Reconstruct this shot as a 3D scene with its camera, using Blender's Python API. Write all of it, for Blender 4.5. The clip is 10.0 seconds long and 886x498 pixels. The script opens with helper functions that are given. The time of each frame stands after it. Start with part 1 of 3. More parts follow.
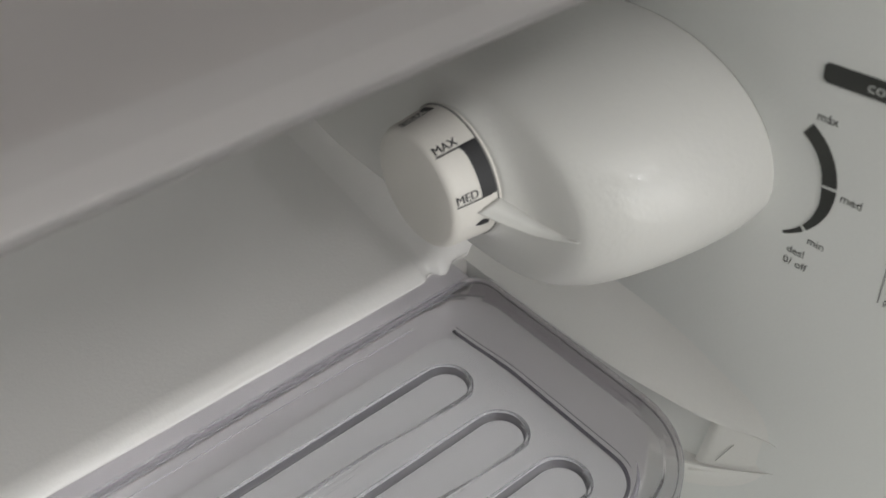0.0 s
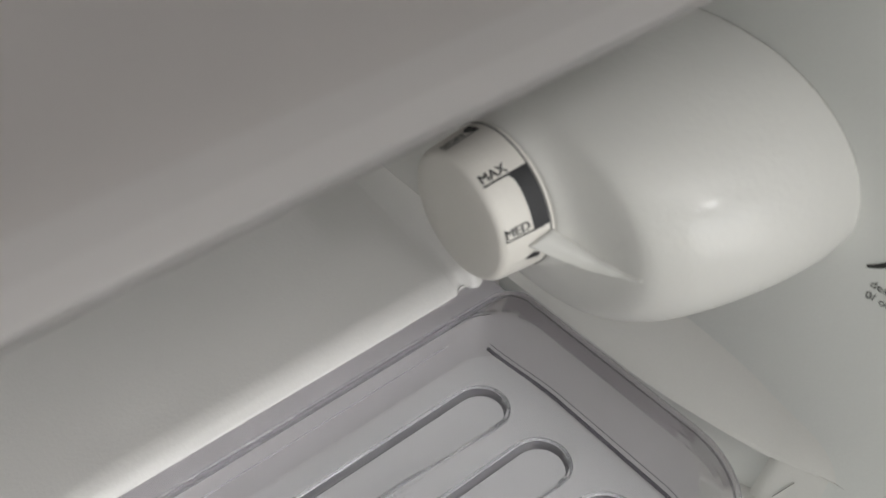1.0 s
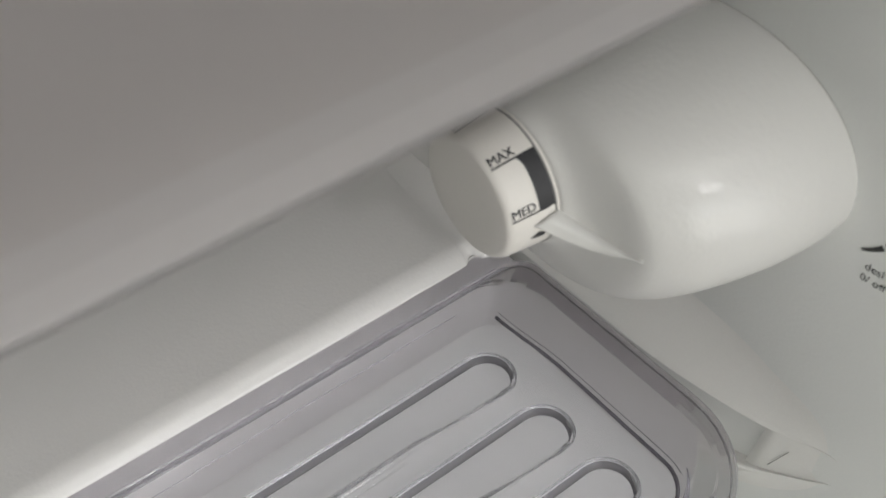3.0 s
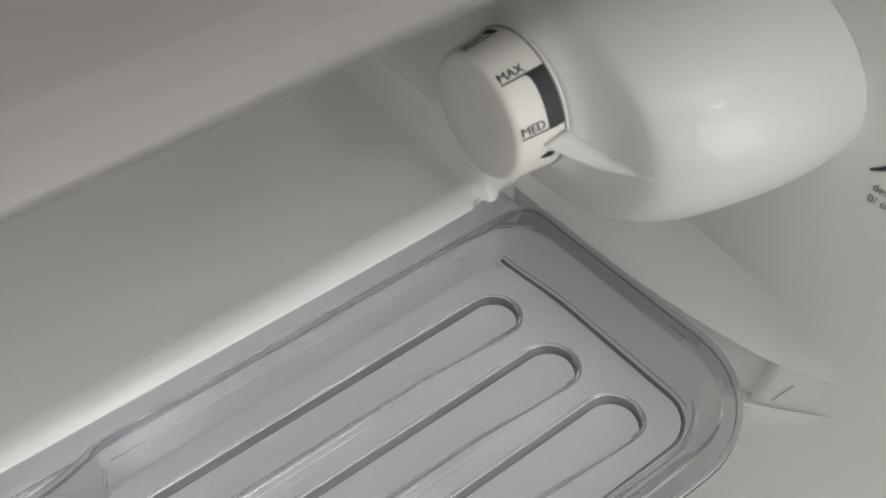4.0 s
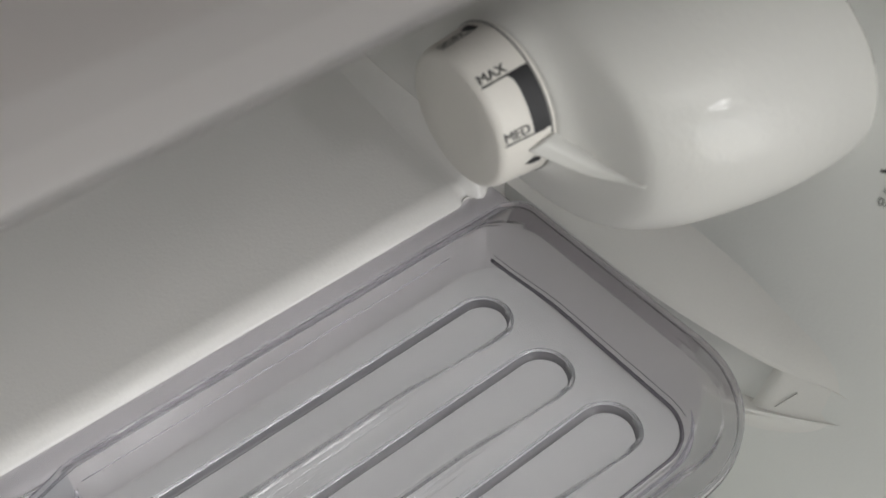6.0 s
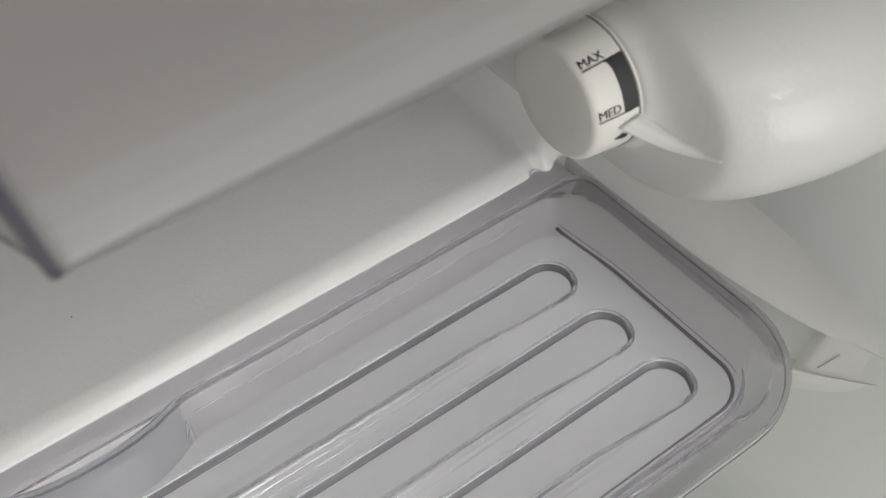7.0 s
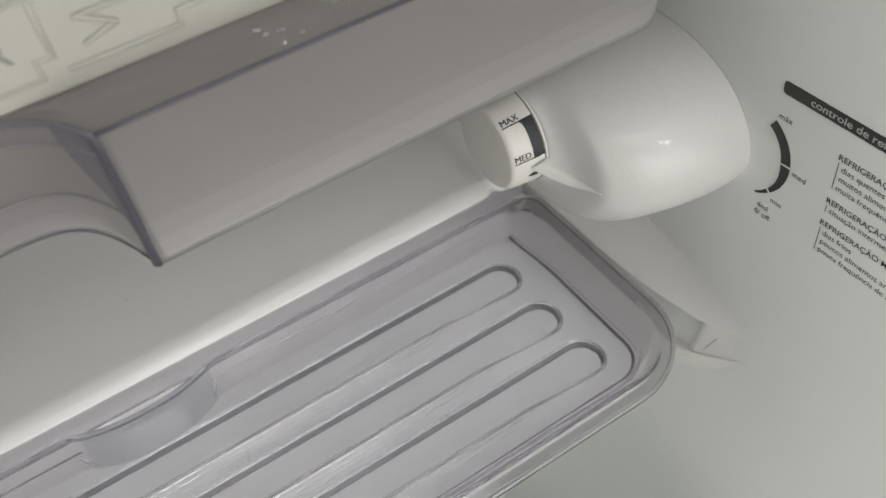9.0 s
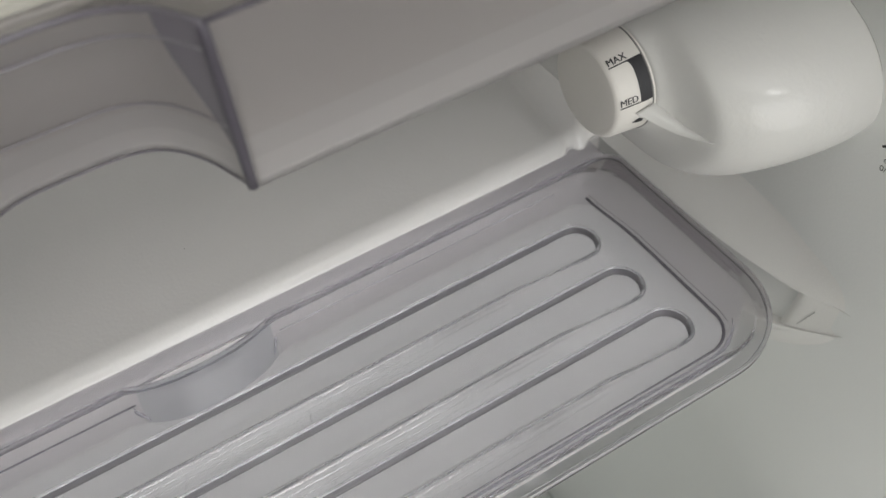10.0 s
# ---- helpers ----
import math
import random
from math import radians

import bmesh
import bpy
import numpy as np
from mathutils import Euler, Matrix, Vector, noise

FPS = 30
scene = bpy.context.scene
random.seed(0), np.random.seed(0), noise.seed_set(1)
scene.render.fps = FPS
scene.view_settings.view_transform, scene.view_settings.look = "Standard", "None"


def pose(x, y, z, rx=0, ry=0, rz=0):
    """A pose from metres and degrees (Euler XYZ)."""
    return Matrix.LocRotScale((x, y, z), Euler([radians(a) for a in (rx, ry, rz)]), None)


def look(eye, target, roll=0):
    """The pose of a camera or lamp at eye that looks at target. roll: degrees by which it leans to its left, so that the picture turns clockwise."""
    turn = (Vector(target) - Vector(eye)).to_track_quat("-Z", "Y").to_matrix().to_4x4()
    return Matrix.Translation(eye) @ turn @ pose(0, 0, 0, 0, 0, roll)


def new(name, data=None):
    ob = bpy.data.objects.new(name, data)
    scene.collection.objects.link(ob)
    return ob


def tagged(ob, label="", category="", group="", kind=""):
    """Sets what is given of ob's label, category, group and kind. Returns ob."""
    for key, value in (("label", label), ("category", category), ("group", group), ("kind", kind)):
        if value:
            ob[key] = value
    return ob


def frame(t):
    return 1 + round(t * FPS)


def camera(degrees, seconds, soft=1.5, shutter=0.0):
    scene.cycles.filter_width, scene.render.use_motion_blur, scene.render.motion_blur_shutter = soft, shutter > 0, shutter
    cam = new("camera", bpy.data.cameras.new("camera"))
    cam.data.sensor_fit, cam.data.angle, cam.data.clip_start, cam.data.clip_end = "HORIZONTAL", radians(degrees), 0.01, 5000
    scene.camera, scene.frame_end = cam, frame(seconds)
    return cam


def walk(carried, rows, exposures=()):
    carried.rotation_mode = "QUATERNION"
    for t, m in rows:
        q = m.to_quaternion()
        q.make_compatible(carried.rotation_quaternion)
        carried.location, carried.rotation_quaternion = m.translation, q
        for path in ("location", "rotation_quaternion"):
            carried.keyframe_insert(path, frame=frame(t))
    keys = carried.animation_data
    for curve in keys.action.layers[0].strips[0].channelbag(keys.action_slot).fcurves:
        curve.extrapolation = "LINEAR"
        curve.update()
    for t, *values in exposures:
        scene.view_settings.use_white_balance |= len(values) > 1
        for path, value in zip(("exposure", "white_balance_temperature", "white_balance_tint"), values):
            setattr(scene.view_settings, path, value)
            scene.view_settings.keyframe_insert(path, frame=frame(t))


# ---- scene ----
cam = camera(54.38, 10.0, soft=1.5)
# a small lens focused on the knob and tray: what hangs close to it goes soft
cam.data.dof.use_dof, cam.data.dof.focus_distance, cam.data.dof.aperture_fstop = True, 0.345, 13.0
# seconds, eye (x, y, z), heading to the right of +y, pitch, lean to the right
ROWS = [
    (0.0, -0.2041, -0.1802, 0.2886, 32.49, -38.35, 7.31),
    (0.5, -0.1916, -0.1662, 0.2834, 32.16, -39.03, 7.44),
    (1.0, -0.1925, -0.1489, 0.2874, 31.07, -40.10, 8.07),
    (1.5, -0.1862, -0.1475, 0.2872, 31.00, -40.98, 7.86),
    (2.0, -0.1858, -0.1519, 0.2856, 31.08, -41.69, 7.31),
    (2.5, -0.1892, -0.1529, 0.2886, 30.40, -42.17, 7.83),
    (2.7, -0.1899, -0.1517, 0.3002, 29.71, -42.46, 8.31),
    (4.0, -0.2038, -0.1625, 0.2857, 29.04, -43.80, 8.61),
    (4.5, -0.1915, -0.1524, 0.2850, 28.90, -44.77, 9.50),
    (5.0, -0.1864, -0.1481, 0.2789, 29.13, -45.07, 9.41),
    (6.5, -0.1926, -0.1515, 0.2832, 28.15, -45.82, 9.88),
    (7.0, -0.2215, -0.1590, 0.3042, 26.59, -46.70, 9.49),
    (7.5, -0.2253, -0.1789, 0.3174, 26.49, -46.46, 10.37),
    (8.0, -0.2349, -0.1976, 0.3286, 26.80, -46.90, 10.35),
    (8.5, -0.2314, -0.2127, 0.3441, 27.00, -46.77, 9.39),
    (9.0, -0.2357, -0.2357, 0.3801, 25.56, -46.47, 9.23),
    (9.3, -0.2417, -0.2434, 0.3864, 20.52, -46.16, 10.52),
    (9.5, -0.2430, -0.2347, 0.3661, 22.79, -45.96, 9.76),
    (10.0, -0.2559, -0.2118, 0.3531, 22.88, -47.42, 9.17),
]


def heading(x, y, z, az, el, lean):
    a, e = radians(az), radians(el)
    way = Vector((math.sin(a) * math.cos(e), math.cos(a) * math.cos(e), math.sin(e)))
    return look((x, y, z), Vector((x, y, z)) + way, -lean)


walk(cam, [(r[0], heading(*r[1:])) for r in ROWS], [(0.0, -0.51), (0.5, -0.50), (1.0, -0.38), (2.5, -0.32), (4.5, -0.43), (5.2, -0.45), (6.5, -0.42), (7.2, -0.26), (8.5, -0.33), (9.0, -0.37), (10.0, -0.43)])

# ---- light: daylight from the kitchen window in front of the open refrigerator ----
world = bpy.data.worlds.new("world")
scene.world = world
world.use_nodes = True
sky = world.node_tree.nodes.new("ShaderNodeTexSky")
sky.sky_type = "NISHITA"
sky.sun_disc = False
sky.sun_elevation, sky.sun_rotation = radians(40), radians(200)
world.node_tree.links.new(sky.outputs[0], world.node_tree.nodes["Background"].inputs[0])
world.node_tree.nodes["Background"].inputs[1].default_value = 0.1


def area_lamp(name, place, target, w, h, watts, colour):
    d = bpy.data.lights.new(name, "AREA")
    d.shape, d.size, d.size_y, d.energy, d.color = "RECTANGLE", w, h, watts, colour
    ob = new(name, d)
    ob.matrix_world = look(place, target)
    return ob


area_lamp("fanlight_daylight", (-0.28, -2.00, 1.27), (-0.04, -0.04, 0.14), 0.08, 0.055, 4.2, (0.985, 0.985, 0.975))
area_lamp("window_daylight", (-0.28, -2.12, 0.18), (-0.24, 0.0, 0.06), 1.1, 1.4, 25.0, (0.985, 0.985, 0.975))
area_lamp("ceiling_lamp_light", (-0.20, -1.15, 1.32), (-0.20, -0.45, 0.0), 1.3, 0.5, 9.0, (0.99, 0.98, 0.96))


# ---- materials ----
def material(name, colour, rough=0.4, metal=0.0, grain=0.02, grain_scale=900.0, stain=0.03, stain_scale=14.0, bump=0.0004, bump_scale=600.0, coat=0.0, ior=1.49, sub=0.0):
    m = bpy.data.materials.new(name)
    m.use_nodes = True
    nt = m.node_tree
    b = nt.nodes["Principled BSDF"]
    b.inputs["Roughness"].default_value = rough
    b.inputs["Metallic"].default_value = metal
    b.inputs["IOR"].default_value = ior
    b.inputs["Coat Weight"].default_value = coat
    b.inputs["Coat Roughness"].default_value = 0.06
    tc = nt.nodes.new("ShaderNodeTexCoord")
    big = nt.nodes.new("ShaderNodeTexNoise")
    big.inputs["Scale"].default_value, big.inputs["Detail"].default_value = stain_scale, 3
    fine = nt.nodes.new("ShaderNodeTexNoise")
    fine.inputs["Scale"].default_value, fine.inputs["Detail"].default_value = grain_scale, 2
    for n in (big, fine):
        nt.links.new(tc.outputs["Object"], n.inputs["Vector"])
    # base colour varied by both noises
    add = nt.nodes.new("ShaderNodeMath")
    add.operation = "MULTIPLY_ADD"
    nt.links.new(big.outputs["Fac"], add.inputs[0])
    add.inputs[1].default_value, add.inputs[2].default_value = 2 * stain, 1 - stain
    add2 = nt.nodes.new("ShaderNodeMath")
    add2.operation = "MULTIPLY_ADD"
    nt.links.new(fine.outputs["Fac"], add2.inputs[0])
    add2.inputs[1].default_value, add2.inputs[2].default_value = 2 * grain, -grain
    tot = nt.nodes.new("ShaderNodeMath")
    tot.operation = "ADD"
    nt.links.new(add.outputs[0], tot.inputs[0])
    nt.links.new(add2.outputs[0], tot.inputs[1])
    mul = nt.nodes.new("ShaderNodeVectorMath")
    mul.operation = "SCALE"
    mul.inputs[0].default_value = colour[:3]
    nt.links.new(tot.outputs[0], mul.inputs["Scale"])
    nt.links.new(mul.outputs[0], b.inputs["Base Color"])
    # roughness wear
    rr = nt.nodes.new("ShaderNodeMath")
    rr.operation = "MULTIPLY_ADD"
    nt.links.new(big.outputs["Fac"], rr.inputs[0])
    rr.inputs[1].default_value, rr.inputs[2].default_value = 0.2 * rough, 0.9 * rough
    nt.links.new(rr.outputs[0], b.inputs["Roughness"])
    if bump:
        bn = nt.nodes.new("ShaderNodeTexNoise")
        bn.inputs["Scale"].default_value, bn.inputs["Detail"].default_value = bump_scale, 2
        nt.links.new(tc.outputs["Object"], bn.inputs["Vector"])
        bp = nt.nodes.new("ShaderNodeBump")
        bp.inputs["Distance"].default_value = bump
        bp.inputs["Strength"].default_value = 0.25
        nt.links.new(bn.outputs["Fac"], bp.inputs["Height"])
        nt.links.new(bp.outputs[0], b.inputs["Normal"])
        nt.links.new(bp.outputs[0], b.inputs["Coat Normal"])
    return m


def clear_plastic(name, colour, rough=0.03, haze=0.0, ior=1.49, coat=0.0, relief=0.0004):
    """Clear moulded plastic with a faint tint and a little haze."""
    m = bpy.data.materials.new(name)
    m.use_nodes = True
    nt = m.node_tree
    b = nt.nodes["Principled BSDF"]
    b.inputs["Base Color"].default_value = (*colour, 1)
    b.inputs["Roughness"].default_value = rough
    b.inputs["IOR"].default_value = ior
    b.inputs["Transmission Weight"].default_value = 1.0 - haze
    b.inputs["Coat Weight"].default_value = coat
    b.inputs["Coat Roughness"].default_value = rough
    tc = nt.nodes.new("ShaderNodeTexCoord")
    n = nt.nodes.new("ShaderNodeTexNoise")
    n.inputs["Scale"].default_value, n.inputs["Detail"].default_value = 90, 3
    nt.links.new(tc.outputs["Object"], n.inputs["Vector"])
    bp = nt.nodes.new("ShaderNodeBump")
    bp.inputs["Distance"].default_value, bp.inputs["Strength"].default_value = relief, 0.15
    nt.links.new(n.outputs["Fac"], bp.inputs["Height"])
    nt.links.new(bp.outputs[0], b.inputs["Normal"])
    return m


def glint_plastic(name, gloss, rough):
    """A see-through strip whose gloss stands in for an edge's highlight."""
    m = bpy.data.materials.new(name)
    m.use_nodes = True
    nt = m.node_tree
    nt.nodes.remove(nt.nodes["Principled BSDF"])
    clear, sheen, mix = nt.nodes.new("ShaderNodeBsdfTransparent"), nt.nodes.new("ShaderNodeBsdfGlossy"), nt.nodes.new("ShaderNodeMixShader")
    sheen.inputs["Roughness"].default_value = rough
    tc, n, k = nt.nodes.new("ShaderNodeTexCoord"), nt.nodes.new("ShaderNodeTexNoise"), nt.nodes.new("ShaderNodeMath")
    # noise makes the sheen come and go along the edge
    n.inputs["Scale"].default_value, n.inputs["Detail"].default_value = 45, 3
    k.operation = "MULTIPLY_ADD"
    k.inputs[1].default_value, k.inputs[2].default_value = 2.4 * gloss, -0.4 * gloss
    k.use_clamp = True
    nt.links.new(tc.outputs["Object"], n.inputs["Vector"])
    nt.links.new(n.outputs["Fac"], k.inputs[0])
    nt.links.new(k.outputs[0], mix.inputs[0])
    nt.links.new(clear.outputs[0], mix.inputs[1])
    nt.links.new(sheen.outputs[0], mix.inputs[2])
    nt.links.new(mix.outputs[0], nt.nodes["Material Output"].inputs[0])
    return m


LINER = material("liner_plastic", (0.825, 0.835, 0.812), 0.34, stain=0.02)
LEDGE = material("ledge_plastic", (0.785, 0.770, 0.750), 0.22, stain=0.03)
SHELF = material("shelf_plastic", (0.87, 0.86, 0.84), 0.3, stain=0.03)
LIP = material("runner_plastic", (0.835, 0.826, 0.795), 0.34, stain=0.02)
HOUSING = material("housing_plastic", (0.665, 0.66, 0.635), 0.48, stain=0.02, grain=0.01, coat=0.36, bump=0.0005, bump_scale=480.0)
HOUSING.node_tree.nodes["Principled BSDF"].inputs["Coat Roughness"].default_value = 0.12
KNOB = material("knob_plastic", (0.75, 0.725, 0.68), 0.45, stain=0.02)
SEAM = material("seam_gap", (0.25, 0.25, 0.24), 0.6)
INK = material("black_ink", (0.025, 0.025, 0.028), 0.5, stain=0.1)
PRINT = material("grey_print", (0.050, 0.052, 0.048), 0.5, stain=0.08)
WHITE_PRINT = material("white_print", (0.62, 0.63, 0.61), 0.5)
CLEAR = clear_plastic("clear_tray_plastic", (0.88, 0.865, 0.91), 0.07, 0.08)
RIM = clear_plastic("clear_rim_plastic", (0.72, 0.71, 0.735), 0.20, 0.03, 1.2, relief=0.00015)
PANEL = clear_plastic("clear_panel_plastic", (0.945, 0.945, 0.97), 0.06, 0.11, relief=0.00012)
GLINT = glint_plastic("highlight_plastic", 0.16, 0.13)
FLANGE_SHADED = clear_plastic("shaded_flange_plastic", (0.555, 0.53, 0.56), 0.18, 0.10, 1.3)
FLANGE_HALF_SHADE = clear_plastic("half_shaded_flange", (0.62, 0.60, 0.63), 0.19, 0.06, 1.25)
DENT_SHADE = clear_plastic("greyed_dent_plastic", (0.63, 0.635, 0.67), 0.16, 0.08, 1.25, relief=0.0003)
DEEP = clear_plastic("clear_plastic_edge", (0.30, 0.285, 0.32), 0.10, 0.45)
FOLD = clear_plastic("clear_plastic_fold", (0.50, 0.49, 0.54), 0.25, 0.15)
HAZY = clear_plastic("hazy_plastic_edge", (0.66, 0.64, 0.70), 0.15, 0.25)
GROOVE_DARK = clear_plastic("dark_groove_tint", (0.13, 0.124, 0.135), 0.2, 0.85)
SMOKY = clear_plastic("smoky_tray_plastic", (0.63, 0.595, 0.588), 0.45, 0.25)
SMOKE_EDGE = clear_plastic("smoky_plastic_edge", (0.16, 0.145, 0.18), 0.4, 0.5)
SMOKE_STEP = clear_plastic("smoky_plastic_step", (0.42, 0.40, 0.43), 0.4, 0.5)
SMOKY_LIT_FOOT = [clear_plastic("smoky_lit_foot", (c, c - 0.028, c - 0.030), 0.45, 0.25) for c in (0.80, 0.745, 0.685)]
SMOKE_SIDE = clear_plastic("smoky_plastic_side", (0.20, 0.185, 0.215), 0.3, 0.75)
FLAP = material("freezer_flap_plastic", (0.55, 0.54, 0.48), 0.4)
EMBOSS = material("grey_lettering", (0.30, 0.295, 0.28), 0.5)
RELIEF = material("flap_relief", (0.47, 0.46, 0.41), 0.45)
WATER = clear_plastic("water", (0.80, 0.80, 0.81), 0.05, 0.4, 1.33)
CRUMB = material("dark_crumb", (0.07, 0.05, 0.035), 0.8)
STEEL = material("painted_steel", (0.75, 0.75, 0.73), 0.35)
PLASTER = material("kitchen_plaster", (0.80, 0.79, 0.765), 0.8, grain=0.04, stain=0.06, stain_scale=2)
TILE = material("kitchen_floor_tile", (0.46, 0.42, 0.38), 0.4, grain=0.05, stain=0.12, stain_scale=3)


# ---- mesh helpers ----
def finish(bm, name, mat, parent=None, label="", smooth=True):
    bmesh.ops.recalc_face_normals(bm, faces=bm.faces)
    me = bpy.data.meshes.new(name)
    bm.to_mesh(me)
    bm.free()
    me.materials.append(mat)
    if smooth:
        for p in me.polygons:
            p.use_smooth = True
    ob = new(name, me)
    if parent:
        ob.parent = parent
    if label:
        ob["label"] = label
    return ob


def part(name, bm, mat, parent, label="", smooth=True):
    return finish(bm, name, mat, parent, label, smooth)


def thing(name, label, category, group="", kind="", at=(0, 0, 0)):
    e = new(name)
    e.empty_display_size = 0.02
    e.location = at
    return tagged(e, label, category, group, kind)


def add_box(bm, lo, hi, bevel=0.0, seg=2):
    b = bmesh.new()
    bmesh.ops.create_cube(b, size=1)
    for v in b.verts:
        v.co = Vector([lo[i] + (v.co[i] + 0.5) * (hi[i] - lo[i]) for i in range(3)])
    if bevel:
        bmesh.ops.bevel(b, geom=b.edges[:], offset=bevel, segments=seg, affect="EDGES", profile=0.5)
    me = bpy.data.meshes.new("t")
    b.to_mesh(me)
    b.free()
    bm.from_mesh(me)
    bpy.data.meshes.remove(me)


def box(lo, hi, bevel=0.0, seg=2):
    bm = bmesh.new()
    add_box(bm, lo, hi, bevel, seg)
    return bm


def loft(bm, rings, closed=True, cap_first=False, cap_last=False):
    """Joins rings of points with quads."""
    vs = [[bm.verts.new(p) for p in r] for r in rings]
    n = len(vs[0])
    for a, b in zip(vs, vs[1:]):
        for i in range(n if closed else n - 1):
            j = (i + 1) % n
            bm.faces.new((a[i], a[j], b[j], b[i]))
    if cap_first:
        bm.faces.new(vs[0])
    if cap_last:
        bm.faces.new(vs[-1])
    return vs


def auto_smooth(ob, degrees=35):
    me = ob.data
    bm = bmesh.new()
    bm.from_mesh(me)
    for e in bm.edges:
        if len(e.link_faces) == 2 and e.calc_face_angle(0) > radians(degrees):
            e.smooth = False
    bm.to_mesh(me)
    bm.free()
    return ob


def text_mesh(body, size, extrude=0.0, align="LEFT", stretch=1.0, spacing=1.0, weight=0.0):
    c = bpy.data.curves.new("t", "FONT")
    c.body, c.size, c.extrude, c.align_x, c.offset = body, size, extrude, align, weight
    c.resolution_u, c.space_character = 4, spacing
    ob = bpy.data.objects.new("t", c)
    scene.collection.objects.link(ob)
    bpy.context.view_layer.update()
    me = bpy.data.meshes.new_from_object(ob.evaluated_get(bpy.context.evaluated_depsgraph_get()))
    bpy.data.objects.remove(ob)
    bpy.data.curves.remove(c)
    for v in me.vertices:
        v.co.x *= stretch
    bm = bmesh.new()
    bm.from_mesh(me)
    bpy.data.meshes.remove(me)
    return bm


def tube(path, r, closed=False, sides=8):
    """A thin round bead along a path."""
    bm = bmesh.new()
    rings = []
    n = len(path)
    for i, p in enumerate(path):
        a, b = (path[i - 1], path[(i + 1) % n]) if closed else (path[max(0, i - 1)], path[min(n - 1, i + 1)])
        d = (Vector(b) - Vector(a)).normalized()
        u = d.cross(Vector((0.15, 0.2, 1))).normalized()
        w = d.cross(u)
        rings.append([Vector(p) + u * r * math.cos(2 * math.pi * j / sides) + w * r * math.sin(2 * math.pi * j / sides) for j in range(sides)])
    if closed:
        rings.append(rings[0])
    loft(bm, rings, cap_first=not closed, cap_last=not closed)
    if closed:
        bmesh.ops.remove_doubles(bm, verts=bm.verts, dist=1e-7)
    return bm


def smoothstep(a, b, x):
    t = min(1, max(0, (x - a) / (b - a)))
    return t * t * (3 - 2 * t)


# ---- the refrigerator's liner ----
X_LEFT, Y_FRONT, Z_LOW, Z_TOP = -0.545, -0.40, -0.62, 0.50

# right wall, with its inner face at x = 0
tagged(finish(box((0.0, Y_FRONT, Z_LOW), (0.05, 0.30, Z_TOP)), "wall_right", LINER), "white plastic inner side wall of a refrigerator", "wall", kind="structure")
tagged(finish(box((X_LEFT - 0.05, Y_FRONT, Z_LOW), (X_LEFT, 0.30, Z_TOP), 0.004), "wall_left", LINER), "white plastic inner side wall of a refrigerator", "wall", kind="structure")
tagged(finish(box((X_LEFT - 0.05, 0.30, Z_LOW), (0.05, 0.34, Z_TOP)), "wall_back", LINER), "white plastic back wall of a refrigerator", "wall", kind="structure")
tagged(finish(box((X_LEFT - 0.05, Y_FRONT, Z_LOW - 0.05), (0.05, 0.34, Z_LOW)), "floor", LINER), "white plastic bottom of the refrigerator's inside", "floor", kind="structure")
tagged(finish(box((X_LEFT - 0.05, -0.27, Z_TOP), (0.05, 0.34, Z_TOP + 0.05)), "ceiling", STEEL), "white top of the refrigerator", "ceiling", kind="structure")


# moulded ledge behind the tray: a rounded nose, then a slope that runs back and up, with a hollow corner against the right wall
def ledge():
    # from the foot up: hollow underside, nose, slope
    prof = [(0.0800, -0.0520), (0.1190, -0.0520), (0.1195, -0.0500), (0.1190, -0.0140), (0.1180, -0.006), (0.1140, 0.0030), (0.1070, 0.0095), (0.1010, 0.0115), (0.0982, 0.0132), (0.0974, 0.0138)]
    for k in range(8):
        a = radians(2 + 33 * k / 7)
        prof.append((0.0996 - 0.0024 * math.cos(a), 0.0142 + 0.0024 * math.sin(a)))
    yc, zc = prof[-1][0] + 0.017 * math.sin(radians(55)), prof[-1][1] - 0.017 * math.cos(radians(55))
    for k in range(1, 11):
        a = radians(55 - 45 * k / 10)
        prof.append((yc - 0.017 * math.sin(a), zc + 0.017 * math.cos(a)))
    y0, z0 = prof[-1]
    for k in range(1, 9):
        y = y0 + (0.31 - y0) * k / 8
        prof.append((y, z0 + (y - y0) * 0.20))
    nor = []
    for i in range(len(prof)):
        a, b = prof[max(0, i - 1)], prof[min(len(prof) - 1, i + 1)]
        d = Vector((b[0] - a[0], b[1] - a[1])).normalized()
        nor.append((-d.y, d.x))
    # corner against the right wall: a low bevel, then a steep rise
    R = 0.0405
    cols = [(X_LEFT + (-R - X_LEFT) * k / 12, 0.0) for k in range(13)] + [(-R + 0.0006, 0.0004)]
    for k in range(1, 15):
        d = 0.0006 + (R - 0.0006) * k / 14
        cols.append((-R + d, 0.75 * d + 1.1 * max(0.0, d - 0.010)))
    bm = bmesh.new()
    rings = []
    for x, off in cols:
        ring = []
        for (y, z), n in zip(prof, nor):
            k = smoothstep(0.015, 0.036, z)
            d = x + R
            lobe = -0.0036 * math.exp(-((d - 0.0050) / 0.0032) ** 2) + 0.0016 * math.exp(-((d - 0.0115) / 0.0032) ** 2) - 0.0030 * smoothstep(0.013, 0.021, d) if d > 0 else 0.0
            o = k * off * smoothstep(-0.03, 0.010, z) + (1 - k) * lobe * smoothstep(0.003, 0.014, z)
            ring.append((x, y + n[0] * o, z + n[1] * o))
        rings.append(ring)
    loft(bm, rings, closed=False)
    ob = finish(bm, "trim_ledge", LEDGE)
    return tagged(ob, "white moulded ledge with a rounded front edge", "ledge", kind="structure")


ledge()
